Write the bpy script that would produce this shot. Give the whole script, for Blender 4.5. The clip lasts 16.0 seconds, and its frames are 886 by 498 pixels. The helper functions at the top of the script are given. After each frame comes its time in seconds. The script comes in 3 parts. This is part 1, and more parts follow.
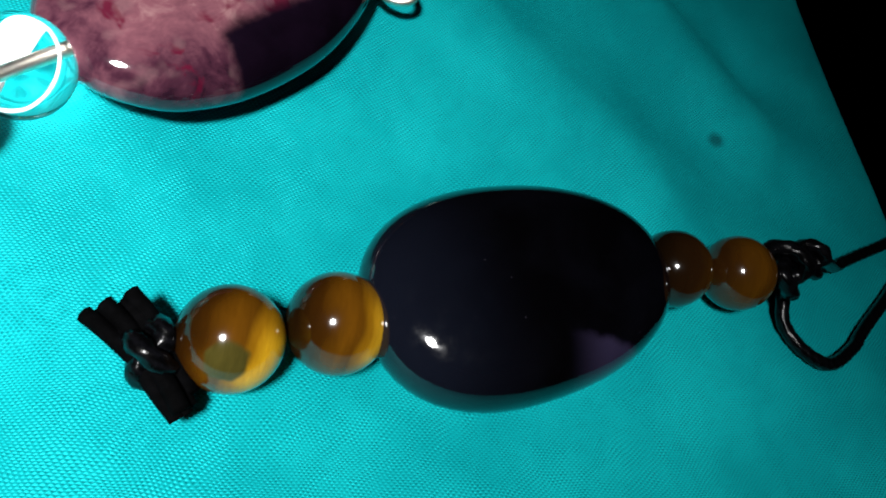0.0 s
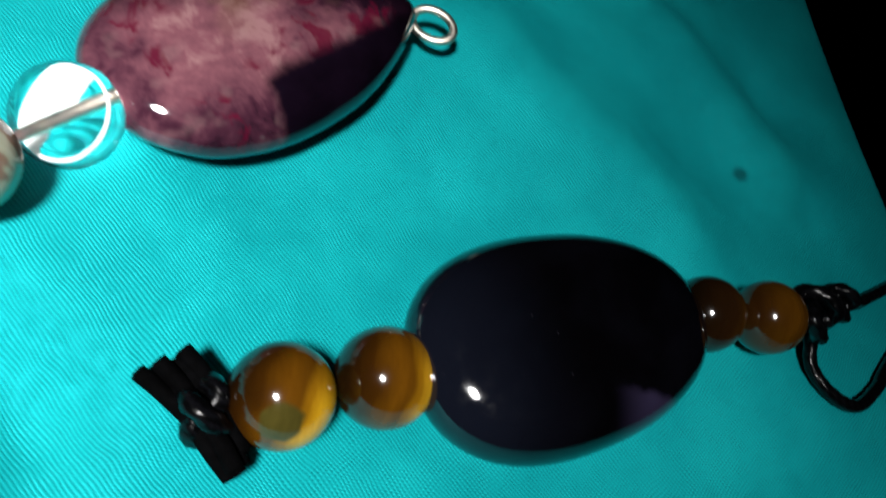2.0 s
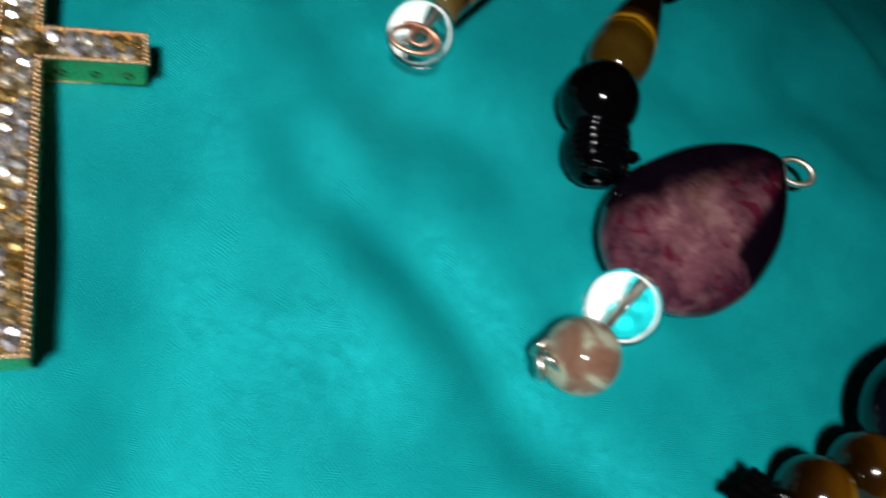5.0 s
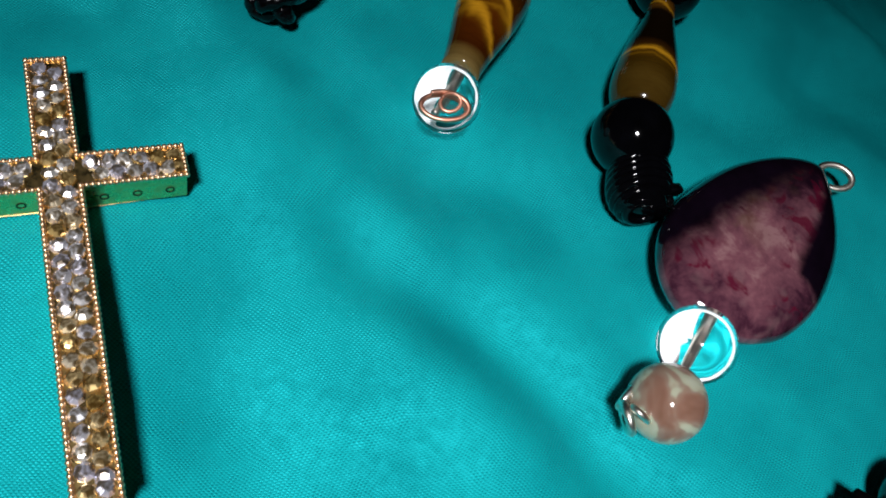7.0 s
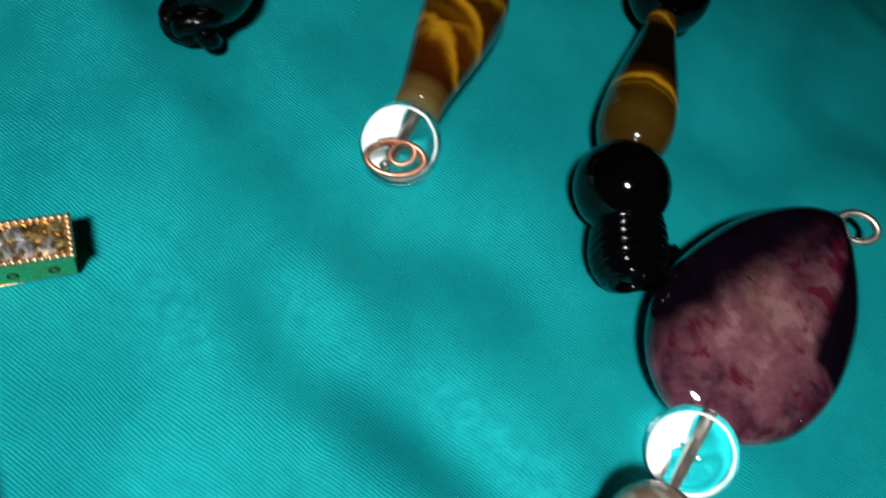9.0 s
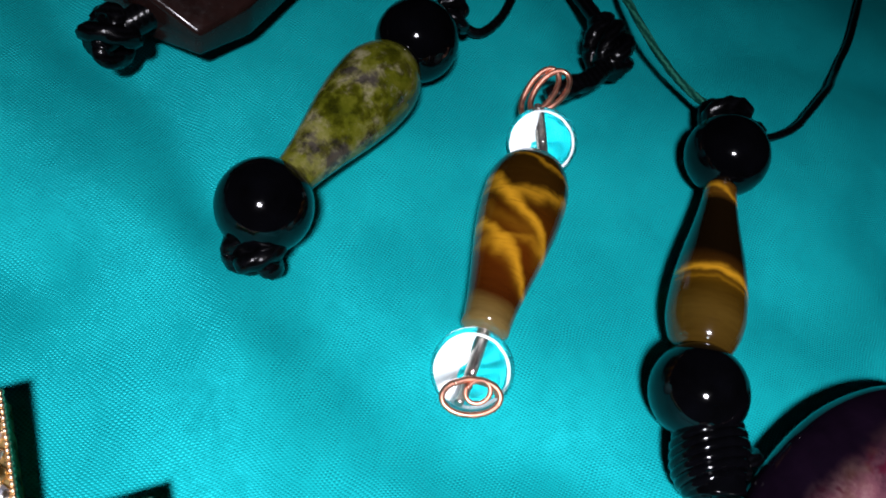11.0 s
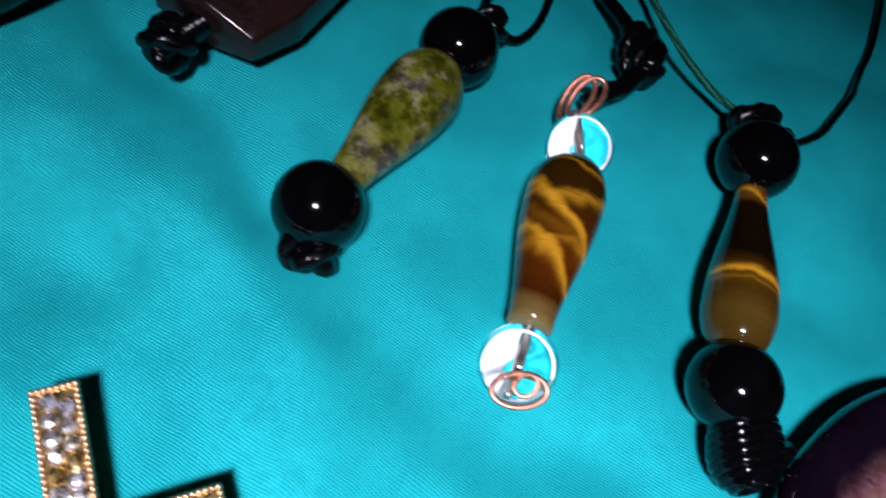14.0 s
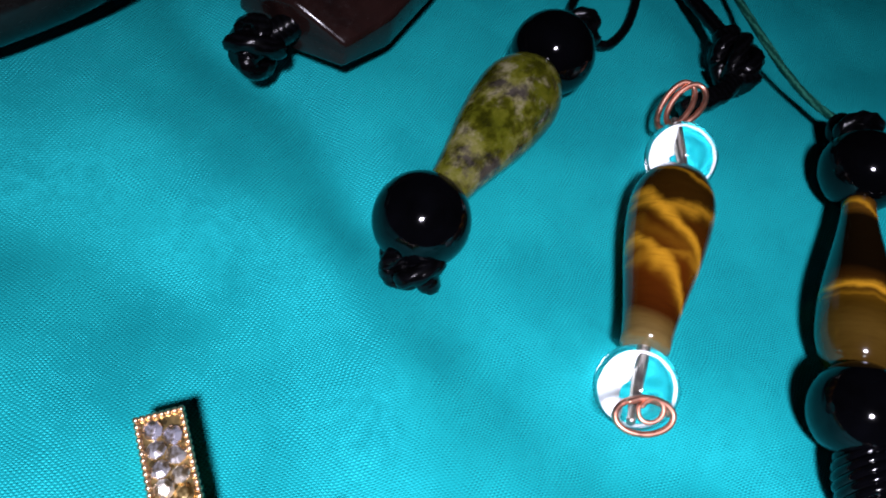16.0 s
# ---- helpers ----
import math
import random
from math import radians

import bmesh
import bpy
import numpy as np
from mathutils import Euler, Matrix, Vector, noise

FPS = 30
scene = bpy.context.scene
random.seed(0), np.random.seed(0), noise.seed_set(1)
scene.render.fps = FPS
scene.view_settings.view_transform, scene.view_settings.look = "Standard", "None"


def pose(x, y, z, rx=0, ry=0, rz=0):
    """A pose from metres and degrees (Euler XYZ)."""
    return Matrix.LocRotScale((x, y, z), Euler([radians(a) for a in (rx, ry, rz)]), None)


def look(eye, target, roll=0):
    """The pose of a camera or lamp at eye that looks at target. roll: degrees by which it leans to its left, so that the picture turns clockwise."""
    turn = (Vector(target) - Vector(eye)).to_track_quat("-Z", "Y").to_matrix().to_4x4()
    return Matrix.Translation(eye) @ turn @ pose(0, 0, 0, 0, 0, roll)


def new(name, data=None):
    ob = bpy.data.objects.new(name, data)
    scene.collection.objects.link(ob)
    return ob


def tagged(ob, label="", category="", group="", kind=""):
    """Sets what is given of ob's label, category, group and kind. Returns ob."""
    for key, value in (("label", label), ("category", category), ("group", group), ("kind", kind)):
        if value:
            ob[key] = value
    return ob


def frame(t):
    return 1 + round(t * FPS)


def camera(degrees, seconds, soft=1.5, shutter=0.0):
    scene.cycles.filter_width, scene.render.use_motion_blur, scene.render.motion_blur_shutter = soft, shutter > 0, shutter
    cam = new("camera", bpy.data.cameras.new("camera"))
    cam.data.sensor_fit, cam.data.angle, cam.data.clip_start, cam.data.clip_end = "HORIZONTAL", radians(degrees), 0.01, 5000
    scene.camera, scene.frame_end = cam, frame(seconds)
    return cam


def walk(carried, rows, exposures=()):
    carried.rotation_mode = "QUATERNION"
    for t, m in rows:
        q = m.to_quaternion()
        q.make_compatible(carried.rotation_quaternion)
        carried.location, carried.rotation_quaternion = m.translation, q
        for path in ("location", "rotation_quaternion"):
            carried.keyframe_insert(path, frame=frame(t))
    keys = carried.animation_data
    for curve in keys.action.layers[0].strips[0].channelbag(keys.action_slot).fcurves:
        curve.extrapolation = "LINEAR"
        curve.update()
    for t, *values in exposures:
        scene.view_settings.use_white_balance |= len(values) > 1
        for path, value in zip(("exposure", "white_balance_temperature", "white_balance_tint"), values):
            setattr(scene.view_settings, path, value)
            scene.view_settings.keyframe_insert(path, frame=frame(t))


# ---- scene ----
CM = 0.01  # everything below is laid out in centimetres
cam = camera(57.0, 16.0, soft=1.7, shutter=0.6)
# seconds, eye, target, roll
PATH = [
    (0, (5.18, -6.54, 7.34), (5.26, -0.81, -0.85), 37.5),
    (0.5, (5.15, -6.39, 7.35), (5.35, -0.61, -0.80), 38.6),
    (1, (5.19, -6.41, 7.58), (5.38, -0.65, -0.60), 38.6),
    (1.5, (4.88, -6.44, 7.18), (5.10, -0.77, -1.06), 39.3),
    (2, (4.34, -6.42, 7.44), (4.64, -0.71, -0.76), 40.1),
    (2.5, (3.03, -6.67, 8.03), (3.47, -0.96, -0.17), 41.6),
    (3, (1.51, -7.31, 7.96), (1.91, -1.69, -0.30), 39.8),
    (3.5, (0.42, -8.19, 8.49), (0.69, -2.63, 0.18), 36.8),
    (4, (0.08, -8.32, 8.58), (0.31, -2.89, 0.18), 36.1),
    (4.5, (-0.59, -8.47, 8.98), (-0.29, -3.07, 0.57), 35.0),
    (5, (-1.79, -9.00, 8.91), (-1.31, -3.64, 0.48), 35.7),
    (5.2, (-2.54, -9.14, 9.01), (-2.04, -3.78, 0.59), 34.7),
    (7.3, (-2.79, -8.56, 8.73), (-2.50, -2.99, 0.43), 25.0),
    (7.5, (-2.20, -8.32, 8.29), (-1.96, -2.89, -0.11), 24.6),
    (8, (-1.46, -7.42, 7.95), (-0.87, -2.17, -0.54), 28.4),
    (8.5, (-2.02, -6.89, 8.28), (-1.29, -1.87, -0.34), 30.3),
    (9, (-2.77, -6.48, 8.22), (-2.11, -1.38, -0.35), 29.6),
    (9.5, (-3.53, -6.02, 8.88), (-2.98, -0.96, 0.27), 27.6),
    (10, (-3.98, -5.14, 9.27), (-3.36, -0.18, 0.61), 27.4),
    (10.2, (-4.00, -4.80, 9.11), (-3.49, 0.16, 0.44), 25.2),
    (12.3, (-4.74, -4.38, 9.25), (-4.38, 0.71, 0.65), 23.3),
    (12.5, (-4.60, -4.39, 9.36), (-4.27, 0.66, 0.73), 23.3),
    (13, (-4.14, -4.44, 9.03), (-3.84, 0.65, 0.43), 23.1),
    (13.5, (-3.85, -4.41, 9.07), (-3.50, 0.65, 0.44), 23.8),
    (14, (-4.77, -4.86, 9.36), (-4.39, 0.20, 0.74), 23.9),
    (14.5, (-5.48, -4.71, 9.45), (-5.13, 0.38, 0.85), 23.7),
    (15, (-5.64, -4.79, 9.40), (-5.29, 0.35, 0.82), 23.5),
    (15.5, (-5.82, -4.66, 9.08), (-5.44, 0.39, 0.46), 24.1),
    (16, (-6.03, -4.85, 8.69), (-5.64, 0.26, 0.10), 24.1),
]
EXPOSURES = [
    (0.0, -0.08, 6300, 10), (1.5, -0.08, 6300, 10), (2.0, -0.2, 6400, 10), (2.5, -0.5, 6450, 10), (3.0, -0.85, 6450, 10), (3.5, -1.05, 6450, 10),
    (5.0, -1.12, 6500, 8), (7.5, -1.05, 6150, 14), (8.3, -1.22, 6200, 12), (9.0, -1.05, 6450, 10), (10.2, -0.45, 6200, 12), (12.3, -0.2, 5800, 28), (16.0, -0.2, 5800, 28),
]
walk(cam, [(t, look(Vector(eye) * CM, Vector(target) * CM, roll)) for t, eye, target, roll in PATH], EXPOSURES)

# ---- light: one white torch in a dark room, placed and widened to suit the camera's views ----
world = bpy.data.worlds.new("world")
scene.world = world
world.use_nodes = True
world.node_tree.nodes["Background"].inputs[0].default_value = (0.6, 0.75, 1.0, 1)
world.node_tree.nodes["Background"].inputs[1].default_value = 0.010
torch = new("torch", bpy.data.lights.new("torch", "SPOT"))
torch.data.energy, torch.data.shadow_soft_size, torch.data.color = 95.0, 0.066, (1.0, 0.98, 0.95)
torch.data.spot_size, torch.data.spot_blend = radians(23), 1.0
torch.matrix_world = look(Vector((-6.0, -46.0, 76.0)) * CM, Vector((-1.5, -11.0, 0)) * CM)


# ---- materials ----
class Nodes:
    """A material and a short way to chain its nodes."""

    def __init__(self, name, **values):
        self.m = bpy.data.materials.new(name)
        self.m.use_nodes = True
        self.t = self.m.node_tree
        self.out = self.t.nodes["Principled BSDF"]
        self.put(**values)

    def put(self, **values):
        for key, v in values.items():
            socket = self.out.inputs[key.replace("_", " ")]
            if isinstance(v, bpy.types.NodeSocket):
                self.t.links.new(v, socket)
            elif isinstance(v, tuple) and len(v) == 3:
                socket.default_value = (*v, 1) if socket.type == "RGBA" else v
            else:
                socket.default_value = v

    def add(self, kind, ins=(), **attrs):
        n = self.t.nodes.new("ShaderNode" + kind)
        for key, v in attrs.items():
            setattr(n, key, v)
        for key, v in dict(ins).items():
            if isinstance(v, bpy.types.NodeSocket):
                self.t.links.new(v, n.inputs[key])
            elif isinstance(v, tuple) and len(v) == 3 and n.inputs[key].type == "RGBA":
                n.inputs[key].default_value = (*v, 1)
            else:
                n.inputs[key].default_value = v
        return n

    def math(self, op, a, b=0.0, c=0.0):
        return self.add("Math", {0: a, 1: b, 2: c}, operation=op).outputs[0]

    def coords(self, turn=(0, 0, 0), shift=(0, 0, 0), stretch=(1, 1, 1)):
        """The object's own coordinates, in centimetres."""
        tc = self.add("TexCoord").outputs["Object"]
        return self.add("Mapping", {0: tc, 1: shift, 2: turn, 3: tuple(100 * s for s in stretch)}).outputs[0]

    def xyz(self, vector):
        return self.add("SeparateXYZ", {0: vector}).outputs

    def noise(self, vector, scale, detail=4.0, rough=0.55, warp=0.0):
        n = self.add("TexNoise", {"Vector": vector, "Scale": scale, "Detail": detail, "Roughness": rough, "Distortion": warp})
        return n.outputs[0]

    def voronoi(self, vector, scale, feature="F1", out="Distance"):
        return self.add("TexVoronoi", {"Vector": vector, "Scale": scale}, feature=feature).outputs[out]

    def ramp(self, fac, *stops, mode="LINEAR"):
        n = self.add("ValToRGB", {0: fac})
        n.color_ramp.interpolation = mode
        el = n.color_ramp.elements
        while len(el) < len(stops):
            el.new(0.5)
        for e, (at, colour) in zip(el, stops):
            e.position, e.color = at, (*colour, 1) if isinstance(colour, tuple) else (colour, colour, colour, 1)
        return n.outputs[0]

    def mix(self, fac, a, b, kind="MIX"):
        return self.add("Mix", {0: fac, 6: a, 7: b}, data_type="RGBA", blend_type=kind).outputs[2]

    def smooth(self, v, lo, hi):
        return self.add("MapRange", {0: v, 1: lo, 2: hi}, interpolation_type="SMOOTHSTEP").outputs[0]

    def bump(self, height, cm, strength=1.0):
        n = self.add("Bump", {"Strength": strength, "Distance": cm * CM, "Height": height})
        self.put(Normal=n.outputs[0])


def cloth_material():
    n = Nodes("turquoise_satin", Roughness=0.42, Specular_IOR_Level=0.8, Specular_Tint=(0.05, 0.9, 1.0), Sheen_Weight=0.1, Sheen_Roughness=0.4, Sheen_Tint=(0.01, 0.9, 1.0))
    c = n.coords()
    wob = n.noise(c, 0.9, 2.0)
    turned = n.coords(turn=(0, 0, radians(-31)))
    u, v, _ = n.xyz(turned)
    u = n.math("MULTIPLY_ADD", wob, 0.25, u)
    v = n.math("MULTIPLY_ADD", n.noise(c, 1.3, 2.0), 0.18, v)
    k = 2 * math.pi / 0.052
    su, sv = n.math("SINE", n.math("MULTIPLY", u, k)), n.math("SINE", n.math("MULTIPLY", v, k * 0.94))
    weave = n.math("MULTIPLY", su, sv)
    rib = n.math("MULTIPLY", n.math("SINE", n.math("MULTIPLY", v, k * 1.88)), 0.5)
    fibre = n.noise(c, 38.0, 3.0, 0.7)
    uneven = n.math("MULTIPLY_ADD", n.smooth(n.noise(c, 7.0, 3.0, 0.6), 0.30, 0.70), 0.80, 0.50)
    threads = n.math("MULTIPLY", n.math("ADD", weave, rib), uneven)
    height = n.math("ADD", threads, n.math("MULTIPLY", fibre, 1.1))
    patch = n.noise(c, 0.55, 3.0)
    soft = n.math("MULTIPLY_ADD", n.smooth(n.noise(c, 0.5, 4.0, 0.6), 0.38, 0.62), 0.26, 0.22)
    fac = n.math("MULTIPLY_ADD", n.math("SUBTRACT", height, 0.45), soft, 0.48)
    base = n.ramp(fac, (0.05, (0.004, 0.20, 0.22)), (0.5, (0.007, 0.355, 0.375)), (1.0, (0.014, 0.55, 0.565)))
    # uneven satin sheen, put into the colour as random darker patches
    base = n.mix(n.smooth(patch, 0.35, 0.65), base, n.mix(1.0, base, (0.7, 0.80, 0.82), "MULTIPLY"))
    # a small dark smudge in the fabric
    flat = n.add("VectorMath", {0: c, 1: (1, 1, 0)}, operation="MULTIPLY").outputs[0]
    d = n.add("VectorMath", {0: flat, 1: (7.57, 3.53, 0)}, operation="DISTANCE").outputs["Value"]
    spot = n.smooth(n.math("MULTIPLY_ADD", fibre, 0.12, d), 0.24, 0.10)
    base = n.mix(n.math("MULTIPLY", spot, 0.8), base, (0.004, 0.06, 0.07))
    n.put(Base_Color=base)
    n.bump(height, 0.006, 0.6)
    return n.m


def black_bead_material():
    n = Nodes("black_onyx", Roughness=0.08, Specular_IOR_Level=0.28)
    c = n.coords()
    n.put(Base_Color=n.ramp(n.noise(c, 3.0), (0.3, (0.0008, 0.0008, 0.001)), (0.8, (0.002, 0.002, 0.003))))
    n.put(Roughness=n.ramp(n.noise(c, 14.0), (0.40, 0.06), (0.75, 0.11)))
    return n.m


def cord_material(name="black_waxed_cord", dark=(0.0010, 0.0010, 0.0012), light=(0.003, 0.003, 0.004), rough=0.20):
    n = Nodes(name, Roughness=rough, Specular_IOR_Level=0.22)
    c = n.coords()
    w = n.add("TexWave", {"Vector": c, "Scale": 4.5, "Distortion": 2.5, "Detail": 2.0, "Detail Scale": 3.0}, bands_direction="DIAGONAL").outputs[1]
    f = n.noise(c, 30.0, 3.0, 0.7)
    n.put(Base_Color=n.ramp(n.math("MULTIPLY", w, f), (0.1, dark), (0.6, light)))
    n.bump(n.math("ADD", w, f), 0.008, 0.3)
    return n.m


def tiger_material(name, stops, bands=(), wav=1.6, axis=2, tilt=(0, 0, 0), span=1.0, silk=(0.70, 0.34, 0.012), amount=0.45, patch=None):
    """Colours that run along one axis of the bead, with gold bands and painted-in silky sheen (place, slope, tail,
    strength) across it.
    """
    n = Nodes(name, Roughness=0.10, Specular_IOR_Level=0.5, Coat_Weight=0.3, Coat_Roughness=0.04)
    turn = tuple(radians(a) for a in tilt)
    c = n.coords(turn=turn)
    at, side = n.xyz(c)[axis], n.xyz(c)[0 if axis == 2 else 1]
    warp = n.noise(c, wav, 0.8, 0.5)
    bend = n.math("MULTIPLY_ADD", n.math("SUBTRACT", warp, 0.5), amount, at)
    base = n.ramp(n.math("MULTIPLY_ADD", bend, 1.0 / span, 0.5), *stops)
    fine = n.coords(turn=turn, stretch=(0.5, 0.5, 3.5) if axis == 2 else (3.5, 0.6, 0.6))
    hair = n.noise(fine, 6.0, 5.0, 0.7, 0.3)
    base = n.mix(n.ramp(hair, (0.40, 0.0), (0.8, 0.5)), base, n.mix(1.0, base, (0.45, 0.35, 0.2), "MULTIPLY"))
    ripple = n.noise(c, 3.2, 2.0, 0.5)
    for place, slope, tail, strength in bands:
        d = n.math("SUBTRACT", n.math("MULTIPLY_ADD", n.math("SUBTRACT", ripple, 0.5), 0.22, n.math("MULTIPLY_ADD", side, -slope, bend)), place)
        lit = n.math("MULTIPLY", n.smooth(d, 0.4 * tail, 0.0), n.math("POWER", n.smooth(d, -tail, 0.0), 3.6))
        lit = n.math("MULTIPLY", lit, n.math("MULTIPLY", n.smooth(hair, 0.1, 0.55), strength))
        base = n.mix(lit, base, silk)
    if patch:
        d = n.add("VectorMath", {0: c, 1: patch}, operation="DISTANCE").outputs["Value"]
        base = n.mix(n.smooth(n.math("MULTIPLY_ADD", ripple, 0.25, d), 0.33, 0.28), base, n.mix(hair, (0.022, 0.020, 0.004), (0.08, 0.062, 0.012)))
    n.put(Base_Color=base)
    n.put(Roughness=n.ramp(hair, (0.3, 0.08), (0.8, 0.18)))
    return n.m


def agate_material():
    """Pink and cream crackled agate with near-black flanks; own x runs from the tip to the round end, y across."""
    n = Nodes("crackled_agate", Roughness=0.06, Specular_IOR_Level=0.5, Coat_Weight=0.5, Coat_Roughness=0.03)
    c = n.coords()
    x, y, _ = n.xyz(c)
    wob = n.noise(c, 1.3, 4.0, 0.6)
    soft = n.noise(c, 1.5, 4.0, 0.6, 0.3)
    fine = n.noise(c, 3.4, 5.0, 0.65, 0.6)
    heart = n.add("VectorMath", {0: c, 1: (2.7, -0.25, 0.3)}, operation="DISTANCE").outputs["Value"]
    # pale heart of the stone; its fall-off also paints in the shaded rim
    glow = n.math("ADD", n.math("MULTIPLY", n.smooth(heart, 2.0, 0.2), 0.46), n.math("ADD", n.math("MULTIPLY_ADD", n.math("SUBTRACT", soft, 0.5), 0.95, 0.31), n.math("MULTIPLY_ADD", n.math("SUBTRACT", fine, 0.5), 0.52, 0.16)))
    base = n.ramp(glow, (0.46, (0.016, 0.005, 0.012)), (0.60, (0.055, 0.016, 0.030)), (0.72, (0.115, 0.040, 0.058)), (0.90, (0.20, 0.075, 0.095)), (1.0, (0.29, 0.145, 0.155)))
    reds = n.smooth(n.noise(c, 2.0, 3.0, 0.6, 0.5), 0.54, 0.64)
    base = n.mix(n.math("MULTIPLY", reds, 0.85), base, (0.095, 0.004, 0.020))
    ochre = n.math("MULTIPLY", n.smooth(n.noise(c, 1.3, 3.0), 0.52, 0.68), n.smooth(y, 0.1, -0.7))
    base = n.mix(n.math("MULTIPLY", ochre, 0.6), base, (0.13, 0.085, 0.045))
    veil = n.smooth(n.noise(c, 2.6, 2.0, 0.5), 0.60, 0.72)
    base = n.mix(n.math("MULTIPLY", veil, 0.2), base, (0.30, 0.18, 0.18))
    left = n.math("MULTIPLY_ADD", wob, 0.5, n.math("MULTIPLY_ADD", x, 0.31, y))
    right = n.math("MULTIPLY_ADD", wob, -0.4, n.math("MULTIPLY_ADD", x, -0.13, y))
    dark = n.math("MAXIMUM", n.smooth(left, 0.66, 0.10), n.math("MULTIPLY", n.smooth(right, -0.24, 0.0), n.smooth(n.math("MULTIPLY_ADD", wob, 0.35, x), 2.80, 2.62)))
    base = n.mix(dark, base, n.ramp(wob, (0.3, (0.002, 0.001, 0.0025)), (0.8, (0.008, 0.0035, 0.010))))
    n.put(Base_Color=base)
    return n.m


def dark_stone_material():
    n = Nodes("dark_violet_stone", Roughness=0.07, Specular_IOR_Level=0.55, Coat_Weight=0.3, Coat_Roughness=0.03)
    c = n.coords()
    x, y, _ = n.xyz(c)
    cloud = n.noise(c, 0.9, 4.0, 0.55, 0.4)
    base = n.ramp(cloud, (0.42, (0.0007, 0.0006, 0.0009)), (0.85, (0.0025, 0.0025, 0.0045)))
    seam = n.smooth(n.math("MULTIPLY_ADD", n.noise(c, 2.2), 0.2, n.math("MULTIPLY_ADD", x, -0.28, n.math("MULTIPLY", y, -1.0))), 0.74, 0.84)
    seam = n.math("MULTIPLY", seam, n.smooth(x, -0.1, 0.5))
    base = n.mix(seam, base, (0.022, 0.017, 0.040))
    # broad bluish sheen at one end, painted into the base colour
    base = n.mix(n.math("MULTIPLY", n.smooth(n.math("MULTIPLY_ADD", cloud, 0.9, x), 0.2, -1.4), 0.9), base, (0.0045, 0.0055, 0.0105))
    speck = n.smooth(n.voronoi(c, 4.0), 0.06, 0.02)
    base = n.mix(n.math("MULTIPLY", speck, 0.15), base, (0.10, 0.09, 0.12))
    n.put(Base_Color=base, Roughness=n.ramp(n.noise(c, 6.0), (0.4, 0.05), (0.75, 0.16)))
    return n.m


def green_stone_material():
    n = Nodes("green_mottled_jasper", Roughness=0.16, Specular_IOR_Level=0.5)
    c = n.coords()
    a = n.noise(c, 4.2, 8.0, 0.66)
    tone = n.noise(c, 2.0, 7.0, 0.66)
    base = n.ramp(tone, (0.34, (0.034, 0.040, 0.003)), (0.46, (0.075, 0.082, 0.004)), (0.55, (0.115, 0.118, 0.010)), (0.66, (0.19, 0.18, 0.05)))
    cream = n.smooth(n.noise(c, 2.6, 6.0, 0.68), 0.51, 0.66)
    base = n.mix(n.math("MULTIPLY", cream, 0.8), base, n.ramp(a, (0.4, (0.13, 0.11, 0.05)), (0.6, (0.32, 0.29, 0.17))))
    grey = n.smooth(n.noise(c, 1.5, 6.0, 0.62), 0.58, 0.68)
    base = n.mix(n.math("MULTIPLY", grey, 0.9), base, n.ramp(a, (0.35, (0.022, 0.019, 0.022)), (0.65, (0.06, 0.048, 0.045))))
    base = n.mix(n.math("MULTIPLY", n.smooth(a, 0.54, 0.40), 0.75), base, n.mix(1.0, base, (0.35, 0.33, 0.3), "MULTIPLY"))
    pits = n.smooth(n.voronoi(c, 7.0), 0.09, 0.03)
    base = n.mix(n.math("MULTIPLY", pits, 0.6), base, (0.02, 0.018, 0.01))
    n.put(Base_Color=base, Roughness=n.ramp(a, (0.3, 0.08), (0.7, 0.2)))
    n.bump(n.math("ADD", a, pits), 0.004, 0.3)
    return n.m


def brown_stone_material(name, lo, hi):
    n = Nodes(name, Roughness=0.14, Specular_IOR_Level=0.3)
    c = n.coords(turn=(0, radians(20), radians(35)), stretch=(1, 1, 2.2))
    a = n.noise(c, 0.8, 5.0, 0.6, 0.7)
    n.put(Base_Color=n.ramp(a, (0.32, lo), (0.7, hi)), Roughness=n.ramp(n.noise(c, 7.0), (0.4, 0.14), (0.75, 0.34)))
    return n.m


def rose_quartz_material():
    n = Nodes("milky_quartz", Roughness=0.06, Specular_IOR_Level=0.5, Subsurface_Weight=0.35, Subsurface_Scale=0.0015, Subsurface_Radius=(1.0, 0.5, 0.35))
    c = n.coords()
    a = n.noise(c, 1.25, 3.0, 0.55, 0.5)
    base = n.ramp(a, (0.34, (0.20, 0.10, 0.065)), (0.44, (0.25, 0.14, 0.10)), (0.49, (0.29, 0.21, 0.155)), (0.52, (0.40, 0.41, 0.30)), (0.62, (0.50, 0.52, 0.40)))
    rust = n.smooth(n.noise(c, 2.4, 4.0), 0.6, 0.72)
    base = n.mix(n.math("MULTIPLY", rust, 0.6), base, (0.24, 0.085, 0.03))
    n.put(Base_Color=base)
    return n.m


def metal_material(name, colour, rough=0.22, wear=(0.4, 0.3, 0.2)):
    n = Nodes(name, Metallic=1.0)
    c = n.coords()
    a = n.noise(c, 9.0, 4.0, 0.6)
    n.put(Base_Color=n.mix(n.ramp(a, (0.45, 0.0), (0.8, 0.6)), colour, tuple(q * w * 2 for q, w in zip(colour, wear))), Roughness=n.ramp(a, (0.3, rough * 0.7), (0.8, rough * 1.6)))
    return n.m


